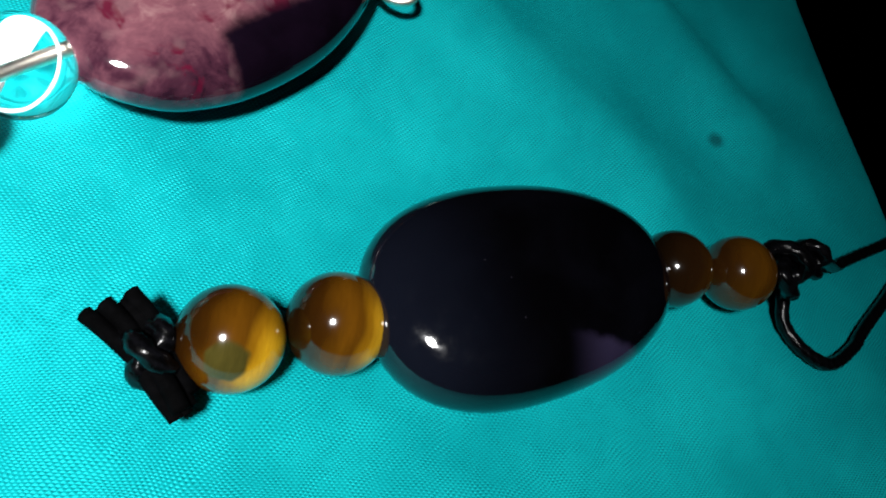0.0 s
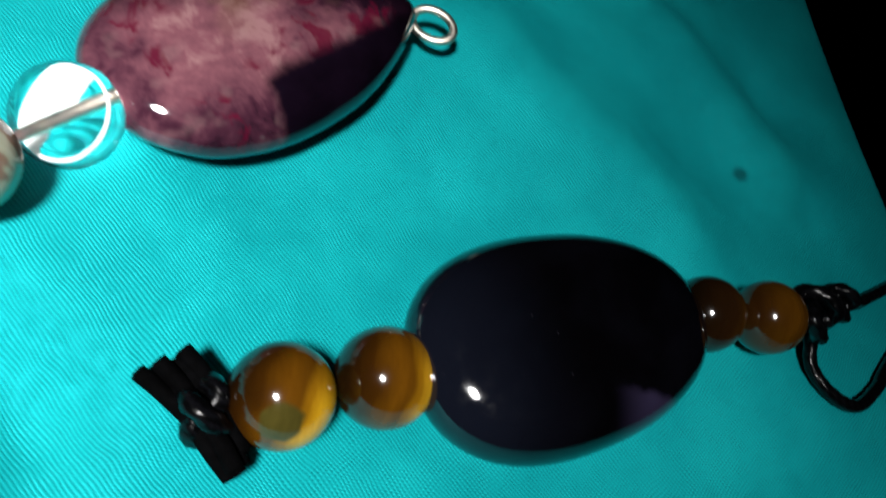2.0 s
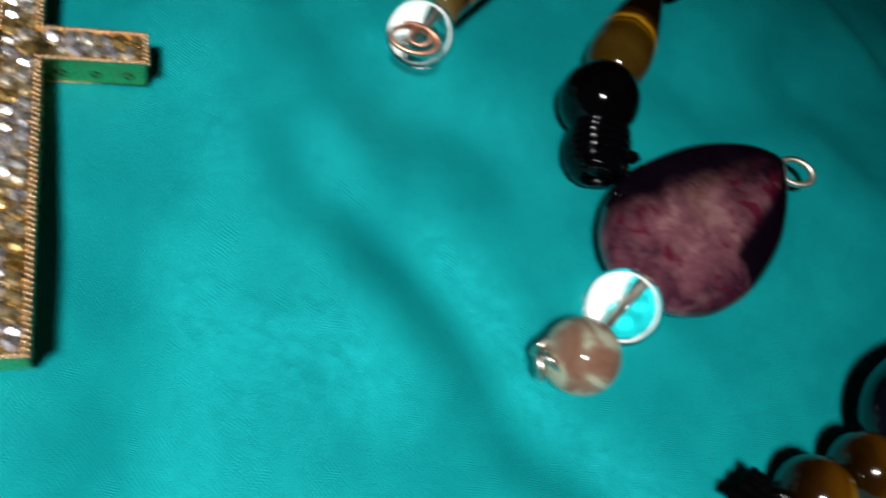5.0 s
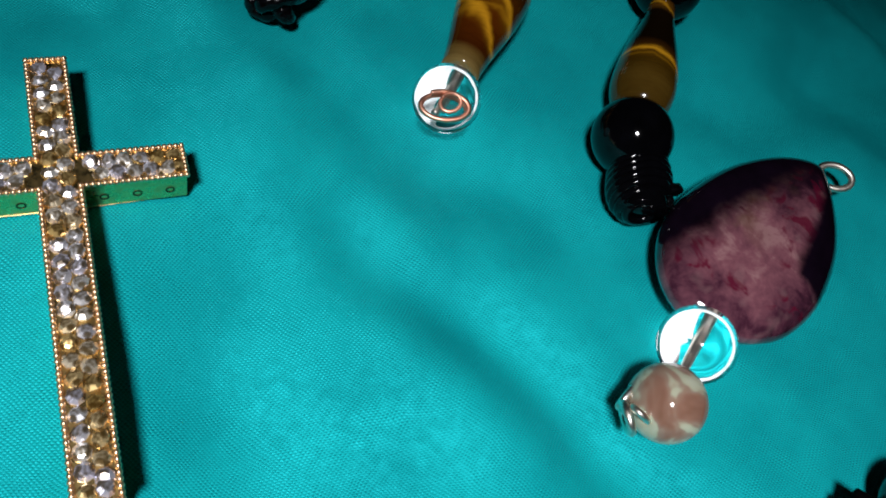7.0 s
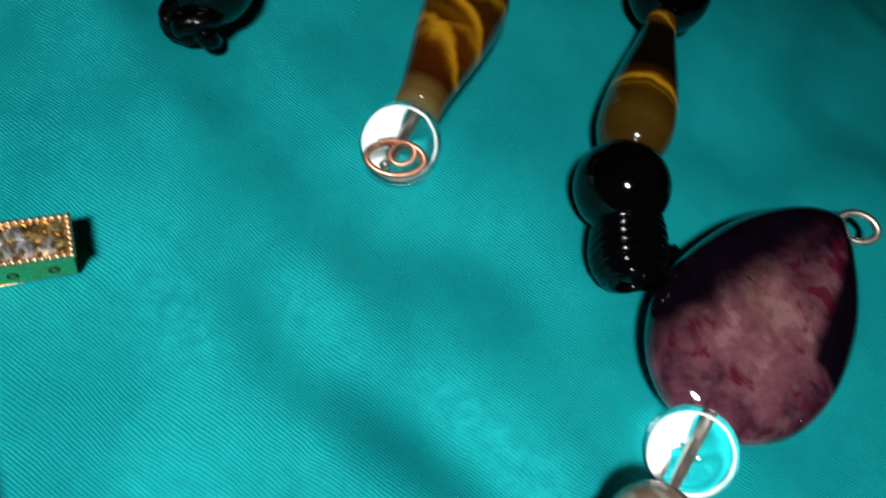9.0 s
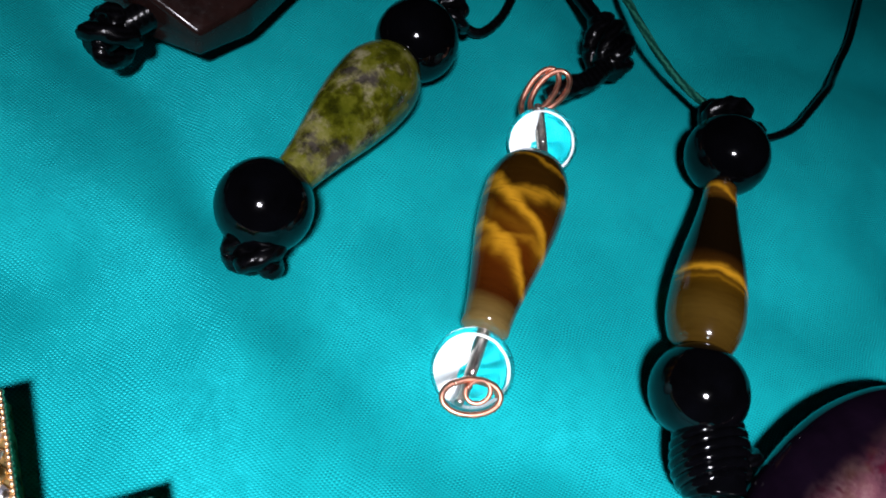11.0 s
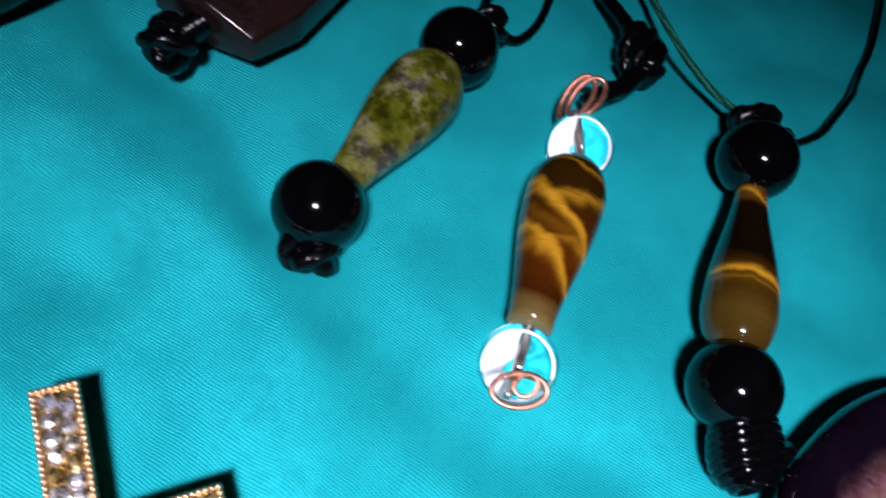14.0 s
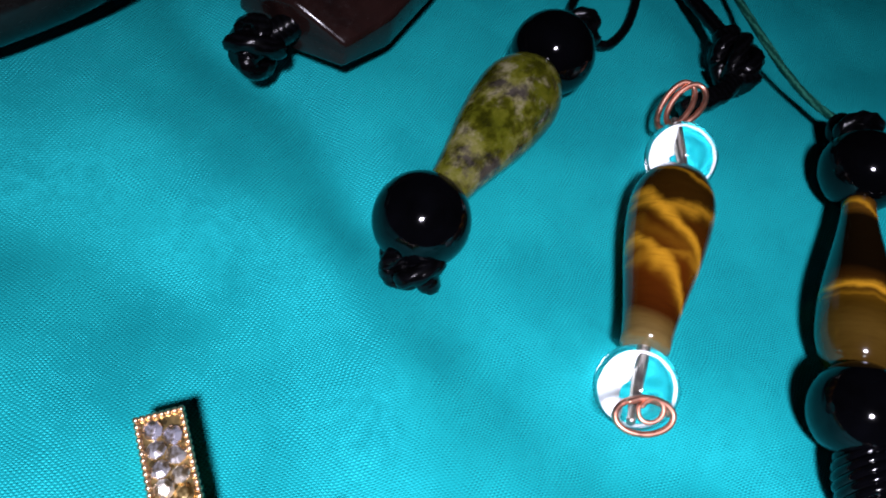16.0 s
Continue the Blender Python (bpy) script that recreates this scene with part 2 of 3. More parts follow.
def crystal_material():
    n = Nodes("clear_crystal", Metallic=0.75, Specular_IOR_Level=1.0)
    r = n.add("ObjectInfo").outputs["Random"]
    glint_noise = n.noise(n.coords(), 7.0, 2.0, 0.6)
    tone = n.ramp(r, (0.0, (0.60, 0.40, 0.12)), (0.15, (0.90, 0.70, 0.36)), (0.35, (0.95, 0.92, 0.85)), (0.8, (0.80, 0.80, 0.97)), (1.0, (1.0, 1.0, 1.0)))
    # bright and dark flashes of the cut faces, painted in by noise
    n.put(Base_Color=n.mix(n.smooth(glint_noise, 0.56, 0.40), tone, n.mix(1.0, tone, (0.30, 0.24, 0.15), "MULTIPLY")), Roughness=n.ramp(glint_noise, (0.35, 0.16), (0.65, 0.36)))
    return n.m


CLOTH = cloth_material()
ONYX = black_bead_material()
CORD = cord_material()
FRAYED = Nodes("frayed_black_cord", Roughness=0.85, Specular_IOR_Level=0.03)
FRAYED.put(Base_Color=FRAYED.ramp(FRAYED.noise(FRAYED.coords(), 9.0), (0.4, (0.0004, 0.0004, 0.0005)), (0.8, (0.0016, 0.0016, 0.002))))
GREEN_CORD = cord_material("green_cord", (0.004, 0.05, 0.035), (0.03, 0.20, 0.14), 0.35)
GLASS = Nodes("clear_glass", Base_Color=(1.0, 1.0, 1.0), Roughness=0.0, IOR=1.47, Transmission_Weight=1.0).m
# white that stands in for torch light focused inside the glass beads
CAUSTIC_NODES = Nodes("painted_caustic", Roughness=0.35, Specular_IOR_Level=0.4)
CAUSTIC_NODES.put(Base_Color=CAUSTIC_NODES.ramp(CAUSTIC_NODES.noise(CAUSTIC_NODES.coords(), 3.5, 4.0), (0.3, (0.62, 0.72, 0.72)), (0.6, (0.88, 0.9, 0.9))))
CAUSTIC = CAUSTIC_NODES.m
COPPER = metal_material("copper_wire", (0.80, 0.40, 0.28), 0.42)
SILVER = metal_material("silver_wire", (0.80, 0.77, 0.70), 0.36)
# grey that the bore takes on through the glass, put on the wire
STEEL = metal_material("grey_wire", (0.50, 0.47, 0.43), 0.40)
GOLD = metal_material("polished_gold", (0.86, 0.64, 0.26), 0.28)
ROSE_GOLD = metal_material("beaded_gold_rim", (0.92, 0.66, 0.42), 0.36)
CRYSTAL = crystal_material()
SETTING = metal_material("hole_shade_gold", (0.035, 0.028, 0.012), 0.5)
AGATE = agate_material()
VIOLET = dark_stone_material()
JASPER = green_stone_material()
SHALE = brown_stone_material("brown_stone", (0.006, 0.003, 0.0028), (0.028, 0.012, 0.010))
GREY_STONE = brown_stone_material("grey_stone", (0.006, 0.005, 0.005), (0.018, 0.015, 0.014))
QUARTZ = rose_quartz_material()
# yellow end of these ramps: sheen on the beads' right rim, painted in
GOLDEN = ((0.04, (0.010, 0.004, 0.001)), (0.28, (0.032, 0.011, 0.001)), (0.48, (0.10, 0.038, 0.002)), (0.62, (0.085, 0.032, 0.002)), (0.74, (0.26, 0.120, 0.004)), (0.86, (0.62, 0.34, 0.012)))
TIGER_PATCH = tiger_material("golden_tiger_eye_with_patch", GOLDEN, (), 1.7, 0, (0, 0, 20), 1.05, patch=(0.10, -0.34, 0.30))
TIGER_GOLD = tiger_material("golden_tiger_eye", GOLDEN, (), 1.6, 0, (0, 0, 0), 1.05)
TIGER_DARK = tiger_material("dark_tiger_eye", ((0.10, (0.006, 0.003, 0.001)), (0.55, (0.018, 0.007, 0.002)), (0.84, (0.045, 0.018, 0.002)), (0.97, (0.5, 0.27, 0.015))), (), 1.4, 0, (0, 0, 0), 0.95)
TIGER_AMBER = tiger_material("amber_tiger_eye", ((0.08, (0.03, 0.011, 0.002)), (0.5, (0.075, 0.029, 0.002)), (0.7, (0.055, 0.021, 0.002)), (0.85, (0.11, 0.045, 0.003)), (0.97, (0.32, 0.15, 0.01))), (), 1.8, 0, (0, 0, 0), 0.95)
TIGER_STREAK = tiger_material("streaked_tiger_eye", ((0.02, (0.16, 0.11, 0.035)), (0.12, (0.12, 0.070, 0.016)), (0.17, (0.045, 0.010, 0.001)), (0.36, (0.085, 0.019, 0.001)), (0.56, (0.066, 0.018, 0.001)), (0.72, (0.028, 0.011, 0.001)), (0.90, (0.030, 0.013, 0.001)), (1.0, (0.06, 0.030, 0.004))), ((0.98, 0.25, 0.12, 0.4), (0.52, -0.10, 0.26, 0.45), (0.24, 0.85, 0.36, 0.72), (-0.05, 0.5, 0.4, 0.10), (-0.22, -0.2, 0.22, 0.22), (-0.40, 0.8, 0.32, 0.65)), 1.3, 2, (0, 0, 0), 2.55, amount=0.30)
TIGER_BAND = tiger_material("banded_tiger_eye", ((0.0, (0.10, 0.042, 0.004)), (0.10, (0.13, 0.055, 0.005)), (0.16, (0.008, 0.004, 0.001)), (0.50, (0.006, 0.003, 0.001)), (0.58, (0.045, 0.017, 0.002)), (0.64, (0.075, 0.030, 0.003)), (0.68, (0.10, 0.046, 0.002)), (0.74, (0.055, 0.027, 0.002)), (0.88, (0.075, 0.042, 0.006)), (1.0, (0.055, 0.030, 0.004))), ((0.36, 0.08, 0.20, 0.8), (0.50, 0.08, 0.10, 0.15), (-1.0, 0.4, 0.16, 0.6)), 0.9, 2, (0, 6, 0), 2.5, amount=0.22)


# ---- shapes, in centimetres ----
def thing(name, at, label, category, group=""):
    ob = new(name)
    ob.location = Vector(at) * CM
    ob.empty_display_size = 0.005
    return tagged(ob, label, category, group)


def part(name, bm, material, parent, label="", m=None, smooth=True):
    """Links a bmesh in centimetres as one mesh under its parent; m: its pose in world centimetres."""
    data = bpy.data.meshes.new(name)
    bmesh.ops.scale(bm, vec=(CM, CM, CM), verts=bm.verts)
    bmesh.ops.recalc_face_normals(bm, faces=bm.faces)
    for f in bm.faces:
        f.smooth = smooth
    bm.to_mesh(data)
    bm.free()
    data.materials.append(material)
    return attach(name, data, parent, label, m)


def attach(name, data, parent, label="", m=None):
    ob = new(name, data)
    m = m.copy() if m else Matrix()
    m.translation = m.translation * CM
    ob.parent = parent
    if parent:
        pm = WORLD_POSE[parent.name] if parent.name in WORLD_POSE else Matrix.Translation(parent.location)
        ob.matrix_basis = pm.inverted() @ m
    else:
        ob.matrix_basis = m
    WORLD_POSE[ob.name] = m
    return tagged(ob, label)


WORLD_POSE = {}


def lathe(profile, seg=40):
    """A turned solid about z from rows of radius and height."""
    bm = bmesh.new()
    rings = []
    for r, z in profile:
        rings.append([bm.verts.new((r * math.cos(2 * math.pi * k / seg), r * math.sin(2 * math.pi * k / seg), z)) for k in range(seg)])
    for a, b in zip(rings, rings[1:]):
        for k in range(seg):
            bm.faces.new((a[k], a[(k + 1) % seg], b[(k + 1) % seg], b[k]))
    bm.faces.new(rings[0][::-1])
    bm.faces.new(rings[-1])
    return bm


def ball(r, hole=0.07, seg=48):
    """A drilled round bead: its bore opens at both poles as a small dimple."""
    a0 = math.asin(hole / r)
    rows = [(hole * 0.9, -r * math.cos(a0) + 0.05)]
    for k in range(29):
        a = a0 + (math.pi - 2 * a0) * k / 28
        rows.append((r * math.sin(a), -r * math.cos(a)))
    rows.append((hole * 0.9, r * math.cos(a0) - 0.05))
    return lathe(rows, seg)


def solid_ball(r, u=40, v=24):
    bm = bmesh.new()
    bmesh.ops.create_uvsphere(bm, u_segments=u, v_segments=v, radius=r)
    return bm


def spline(points, steps=8, closed=False):
    p = [Vector(q) for q in points]
    n = len(p)
    out = []
    for i in range(n if closed else n - 1):
        a, b, c, d = (p[(i + k) % n] if closed else p[min(max(i + k, 0), n - 1)] for k in (-1, 0, 1, 2))
        for s in range(steps):
            t = s / steps
            out.append(0.5 * (2 * b + (c - a) * t + (2 * a - 5 * b + 4 * c - d) * t * t + (3 * b - a - 3 * c + d) * t ** 3))
    if not closed:
        out.append(p[-1])
    return out


def tube(points, r, seg=10, closed=False, steps=8, bm=None, twist=0.0):
    """A round cord or wire along a smooth line; twist: depth of a lay of strands in its surface."""
    bm = bm or bmesh.new()
    line = spline(points, steps, closed)
    n = len(line)
    side, rings, run = Vector((0.3, 0.2, 1)), [], 0.0
    for i, q in enumerate(line):
        ahead = (line[(i + 1) % n] if closed or i < n - 1 else q) - (line[i - 1] if closed or i else q)
        ahead.normalize()
        side = (side - ahead * side.dot(ahead)).normalized()
        other = ahead.cross(side)
        if i:
            run += (q - line[i - 1]).length
        ring = []
        for k in range(seg):
            a = 2 * math.pi * k / seg
            rr = r * (1 + twist * math.cos(3 * a + run * 3.2 / r))
            ring.append(bm.verts.new(q + side * rr * math.cos(a) + other * rr * math.sin(a)))
        rings.append(ring)
    pairs = list(zip(rings, rings[1:])) + ([(rings[-1], rings[0])] if closed else [])
    for a, b in pairs:
        for k in range(seg):
            bm.faces.new((a[k], a[(k + 1) % seg], b[(k + 1) % seg], b[k]))
    if not closed:
        bm.faces.new(rings[0][::-1])
        bm.faces.new(rings[-1])
    return bm


def knot_line(p, q, size, flat=0.6, tight=0.45, count=40):
    """A closed torus-knot line, the lay of a pulled-tight knot."""
    out = []
    for k in range(count):
        a = 2 * math.pi * k / count
        rr = 1 + tight * math.cos(q * a)
        out.append(Vector((rr * math.cos(p * a), rr * math.sin(p * a), flat * math.sin(q * a))) * size / (1 + tight))
    return out


def axis_pose(at, towards, spin=0.0):
    """A pose at a point whose z axis points to another one."""
    d = Vector(towards) - Vector(at)
    return Matrix.Translation(at) @ d.to_track_quat("Z", "Y").to_matrix().to_4x4() @ Matrix.Rotation(radians(spin), 4, "Z")


def flat_pose(at, along):
    """A pose at a point, lying level, whose x axis points to another one."""
    d = Vector(along) - Vector(at)
    return Matrix.Translation(at) @ Matrix.Rotation(math.atan2(d.y, d.x), 4, "Z")


def drop(length, wide, neck, foot, belly=0.24, rows=26):
    """A long drop-shaped bead along z, centred; the wide end at +z."""
    prof = []
    for k in range(rows + 1):
        t = k / rows
        if t < belly:
            s = t / belly
            r = foot + (wide - foot) * math.sin(s * math.pi / 2) ** 0.75
        else:
            s = (t - belly) / (1 - belly)
            r = neck + (wide - neck) * (0.5 + 0.5 * math.cos(s * math.pi)) ** 0.82
        prof.append((r, length * (0.5 - t)))
    first, last = prof[0], prof[-1]
    prof = [(first[0] * 0.8, first[1] + 0.03)] + prof + [(last[0] * 0.75, last[1] - 0.03)]
    return lathe(prof, 44)


def lens_stone(outline, half, power=0.62, rings=16):
    """A smooth lens-like stone from an outline (x, y), swelling to its half thickness."""
    bm = bmesh.new()
    n = len(outline)
    cx, cy = sum(p[0] for p in outline) / n, sum(p[1] for p in outline) / n
    levels = []
    for k in range(-rings, rings + 1):
        a = k / rings * math.pi / 2 * 0.985
        s, z = math.cos(a) ** power, half * math.sin(a)
        levels.append([bm.verts.new((cx + (x - cx) * s, cy + (y - cy) * s, z)) for x, y in outline])
    for a, b in zip(levels, levels[1:]):
        for k in range(n):
            bm.faces.new((a[k], a[(k + 1) % n], b[(k + 1) % n], b[k]))
    bm.faces.new(levels[0][::-1])
    bm.faces.new(levels[-1])
    return bm


# ---- the room: floor, walls and ceiling far out in the dark, a table under the cloth ----
def slab(name, lo, hi, material, label):
    bm = bmesh.new()
    bmesh.ops.create_cube(bm, size=1)
    for v in bm.verts:
        v.co = Vector((lo[i] + (hi[i] - lo[i]) * (v.co[i] + 0.5) for i in range(3)))
    ob = part(name, bm, material, None, smooth=False)
    return tagged(ob, label, kind="structure")


PLASTER = Nodes("wall_paint", Roughness=0.8)
PLASTER.put(Base_Color=PLASTER.ramp(PLASTER.noise(PLASTER.coords(), 0.05), (0.3, (0.30, 0.28, 0.26)), (0.7, (0.36, 0.34, 0.31))))
BOARD = Nodes("dark_floor", Roughness=0.5)
BOARD.put(Base_Color=BOARD.ramp(BOARD.noise(BOARD.coords(stretch=(0.05, 1, 1)), 0.3), (0.3, (0.02, 0.013, 0.009)), (0.7, (0.05, 0.032, 0.02))))
slab("floor", (-170, -150, -77), (170, 190, -75), BOARD.m, "dark wooden floor far below the table")
slab("ceiling", (-170, -150, 165), (170, 190, 168), PLASTER.m, "plain painted ceiling in the dark")
slab("wall_north", (-170, 190, -77), (170, 194, 168), PLASTER.m, "plain painted wall in the dark")
slab("wall_south", (-170, -154, -77), (170, -150, 168), PLASTER.m, "plain painted wall in the dark")
slab("wall_east", (170, -154, -77), (174, 194, 168), PLASTER.m, "plain painted wall in the dark")
slab("wall_west", (-174, -154, -77), (-170, 194, 168), PLASTER.m, "plain painted wall in the dark")

EDGE_AT, EDGE_OUT = Vector((10.97, 6.29)), Vector((0.755, 0.656))  # the table's edge: a point on it and the way out


def edge_run(x, y):
    """How far past the table's edge a point of the flat cloth lies; the edge bows a little."""
    along = (x - EDGE_AT.x) * -EDGE_OUT.y + (y - EDGE_AT.y) * EDGE_OUT.x
    return (x - EDGE_AT.x) * EDGE_OUT.x + (y - EDGE_AT.y) * EDGE_OUT.y + (0.035 if along < 0 else -0.012) * along * along


# folds: a line from one point to another, its width and height
FOLDS = [
    ((-3.6, -3.0), (2.4, -5.3), 0.42, -0.30),
    ((-5.6, -1.7), (-1.0, -4.7), 0.55, 0.20),
    ((-10.4, 2.9), (-6.6, 0.5), 0.35, -0.18),
    ((-9.6, 0.4), (-4.2, -1.5), 0.50, 0.12),
    ((-4.4, -1.2), (-1.2, -1.7), 0.55, -0.20),
    ((-4.6, -4.4), (-2.6, -7.6), 0.8, -0.28),
    ((3.4, 2.4), (7.0, 1.5), 0.70, 0.20),
    ((3.0, 3.6), (8.6, 3.0), 0.9, -0.30),
    ((3.6, 6.4), (8.0, 4.4), 0.5, 0.20),
    ((2.6, 7.4), (7.6, 5.6), 0.5, -0.24),
    ((1.2, 2.0), (4.6, 5.6), 0.6, -0.26),
    ((0.9, 3.6), (2.8, 6.8), 0.5, 0.10),
    ((-12.4, -1.4), (-8.6, -1.2), 0.8, -0.30),
    ((-11.0, -2.8), (-9.0, -6.0), 0.7, 0.16),
    ((2.6, -6.4), (7.4, -4.6), 0.8, 0.12),
    ((6.8, -2.4), (10.4, -0.6), 0.6, -0.12),
    ((-2.2, 5.8), (1.0, 7.4), 0.7, -0.28),
]


def cloth_height(x, y):
    # made-up slope that turns the far cloth from the torch to darken it
    away = max(0.0, 0.45 * x + 0.9 * y - 4.3)
    h = -0.075 * min(away, 2.5) ** 1.5 - 0.178 * max(0.0, away - 2.5)
    for (ax, ay), (bx, by), wide, high in FOLDS:
        dx, dy = bx - ax, by - ay
        size = math.hypot(dx, dy)
        s = ((x - ax) * dx + (y - ay) * dy) / size
        d = ((x - ax) * -dy + (y - ay) * dx) / size
        over = max(-s, s - size, 0)
        h += high * math.exp(-((d + 0.15 * math.sin(s * 1.7)) / (1.3 * wide)) ** 2 - (over / 0.9) ** 2)
    return h + 0.11 * noise.noise((x * 0.33, y * 0.33, 1.7)) + 0.045 * noise.noise((x * 0.9, y * 0.9, 4.2)) - 0.04


def lay(x, y, lift=0.09):
    """A point that lies on the cloth."""
    return (x, y, cloth_height(x, y) + lift)


# the bend is widened so that the cloth shades off before the edge
def drape(x, y, bend=3.2):
    """Where a point of the flat cloth lies once the cloth rolls over the table's edge and hangs."""
    z = cloth_height(x, y)
    s = edge_run(x, y) + bend
    if s > 0:
        a = min(s / bend, math.pi / 2)
        out = bend * math.sin(a) + max(0.0, s - bend * math.pi / 2) * 0.06
        z = z * max(0, 1 - s / 2) - bend * (1 - math.cos(a)) - max(0.0, s - bend * math.pi / 2)
        x += (out - s) * EDGE_OUT.x
        y += (out - s) * EDGE_OUT.y
    return Vector((x, y, z))


def over_edge(*points, lift=0.10):
    """Points along a line of stations on the cloth, also where it rolls over the edge."""
    out = []
    for (ax, ay), (bx, by) in zip(points, points[1:]):
        for k in range(3):
            x, y = ax + (bx - ax) * k / 3, ay + (by - ay) * k / 3
            p = drape(x, y)
            up = (drape(x + 0.1, y) - p).cross(drape(x, y + 0.1) - p).normalized()
            out.append(p + up * lift)
    return out


def trail(*points, lift=0.11):
    """Points along a line of stations, all lying on the cloth."""
    out = []
    for (ax, ay), (bx, by) in zip(points, points[1:]):
        out += [lay(ax + (bx - ax) * k / 2, ay + (by - ay) * k / 2, lift) for k in range(2)]
    return out + [lay(*points[-1], lift)]


def build_cloth():
    bm = bmesh.new()
    nx, ny, step = 300, 250, 0.125
    x0, y0 = -21.0, -14.0
    grid = []
    for i in range(nx + 1):
        row = []
        for j in range(ny + 1):
            row.append(bm.verts.new(drape(x0 + i * step, y0 + j * step)))
        grid.append(row)
    for i in range(nx):
        for j in range(ny):
            bm.faces.new((grid[i][j], grid[i + 1][j], grid[i + 1][j + 1], grid[i][j + 1]))
    ob = part("satin_cloth", bm, CLOTH, None)
    return tagged(ob, "creased turquoise satin cloth spread over a table", "cloth", kind="structure")


build_cloth()


def build_table():
    """A dark slab under the cloth, its free edge along the cloth's overhang."""
    bm = bmesh.new()
    inn = EDGE_AT - EDGE_OUT * 2.6
    along = Vector((-EDGE_OUT.y, EDGE_OUT.x))
    a, b = inn + along * 13, inn - along * 13
    corners = [a, a - EDGE_OUT * 26, b - EDGE_OUT * 26, b]
    low = [bm.verts.new((p.x, p.y, -9.5)) for p in corners]
    top = [bm.verts.new((p.x, p.y, -6.5)) for p in corners]
    bm.faces.new(low[::-1]), bm.faces.new(top)
    for k in range(4):
        bm.faces.new((low[k], low[(k + 1) % 4], top[(k + 1) % 4], top[k]))
    ob = part("tabletop", bm, BOARD.m, None, smooth=False)
    tagged(ob, "dark wooden tabletop hidden under the cloth", "table", kind="structure")


build_table()


# ---- kinds of parts ----
def bead(parent, name, at, towards, r, material, label="", spin=0.0):
    return part(name, ball(r), material, parent, label, axis_pose(at, towards, spin))


def round_bead(parent, name, at, along, r, material, label=""):
    """A round bead whose own x axis points along a level way, for colours and sheen painted across it."""
    return part(name, solid_ball(r), material, parent, label, flat_pose(at, along))


def cord_knot(parent, at, towards, size, r, label="", p=2, q=5, flat=0.7, stretch=(1, 1, 1), name="knot"):
    line = [Vector((v.x * stretch[0], v.y * stretch[1], v.z * stretch[2])) for v in knot_line(p, q, size, flat)]
    return part(name, tube(line, r, 12, True, 5, twist=0.10), CORD, parent, label, axis_pose(at, towards))


def wire_ring(parent, name, at, normal, ra, rb, wire, material, label="", spin=0.0, turns=1.0, pitch=0.0):
    pts = []
    count = int(14 * turns)
    for k in range(count + (turns != 1.0)):
        a = 2 * math.pi * k / 14
        pts.append((ra * math.cos(a), rb * math.sin(a), pitch * (k / 14 - turns / 2)))
    m = axis_pose(at, Vector(at) + Vector(normal), spin)
    return part(name, tube(pts, wire, 10, turns == 1.0, 5), material, parent, label, m)


def loop3(parent, name, at, a, b, wire, material, label=""):
    """A closed wire loop through a middle and two half axes."""
    a, b = Vector(a), Vector(b)
    lift = a.cross(b).normalized() * wire * 0.8
    pts = [a * math.cos(2 * math.pi * k / 14) + b * math.sin(2 * math.pi * k / 14) + lift * math.sin(4 * math.pi * k / 14) for k in range(14)]
    return part(name, tube(pts, wire, 10, True, 5), material, parent, label, Matrix.Translation(at))


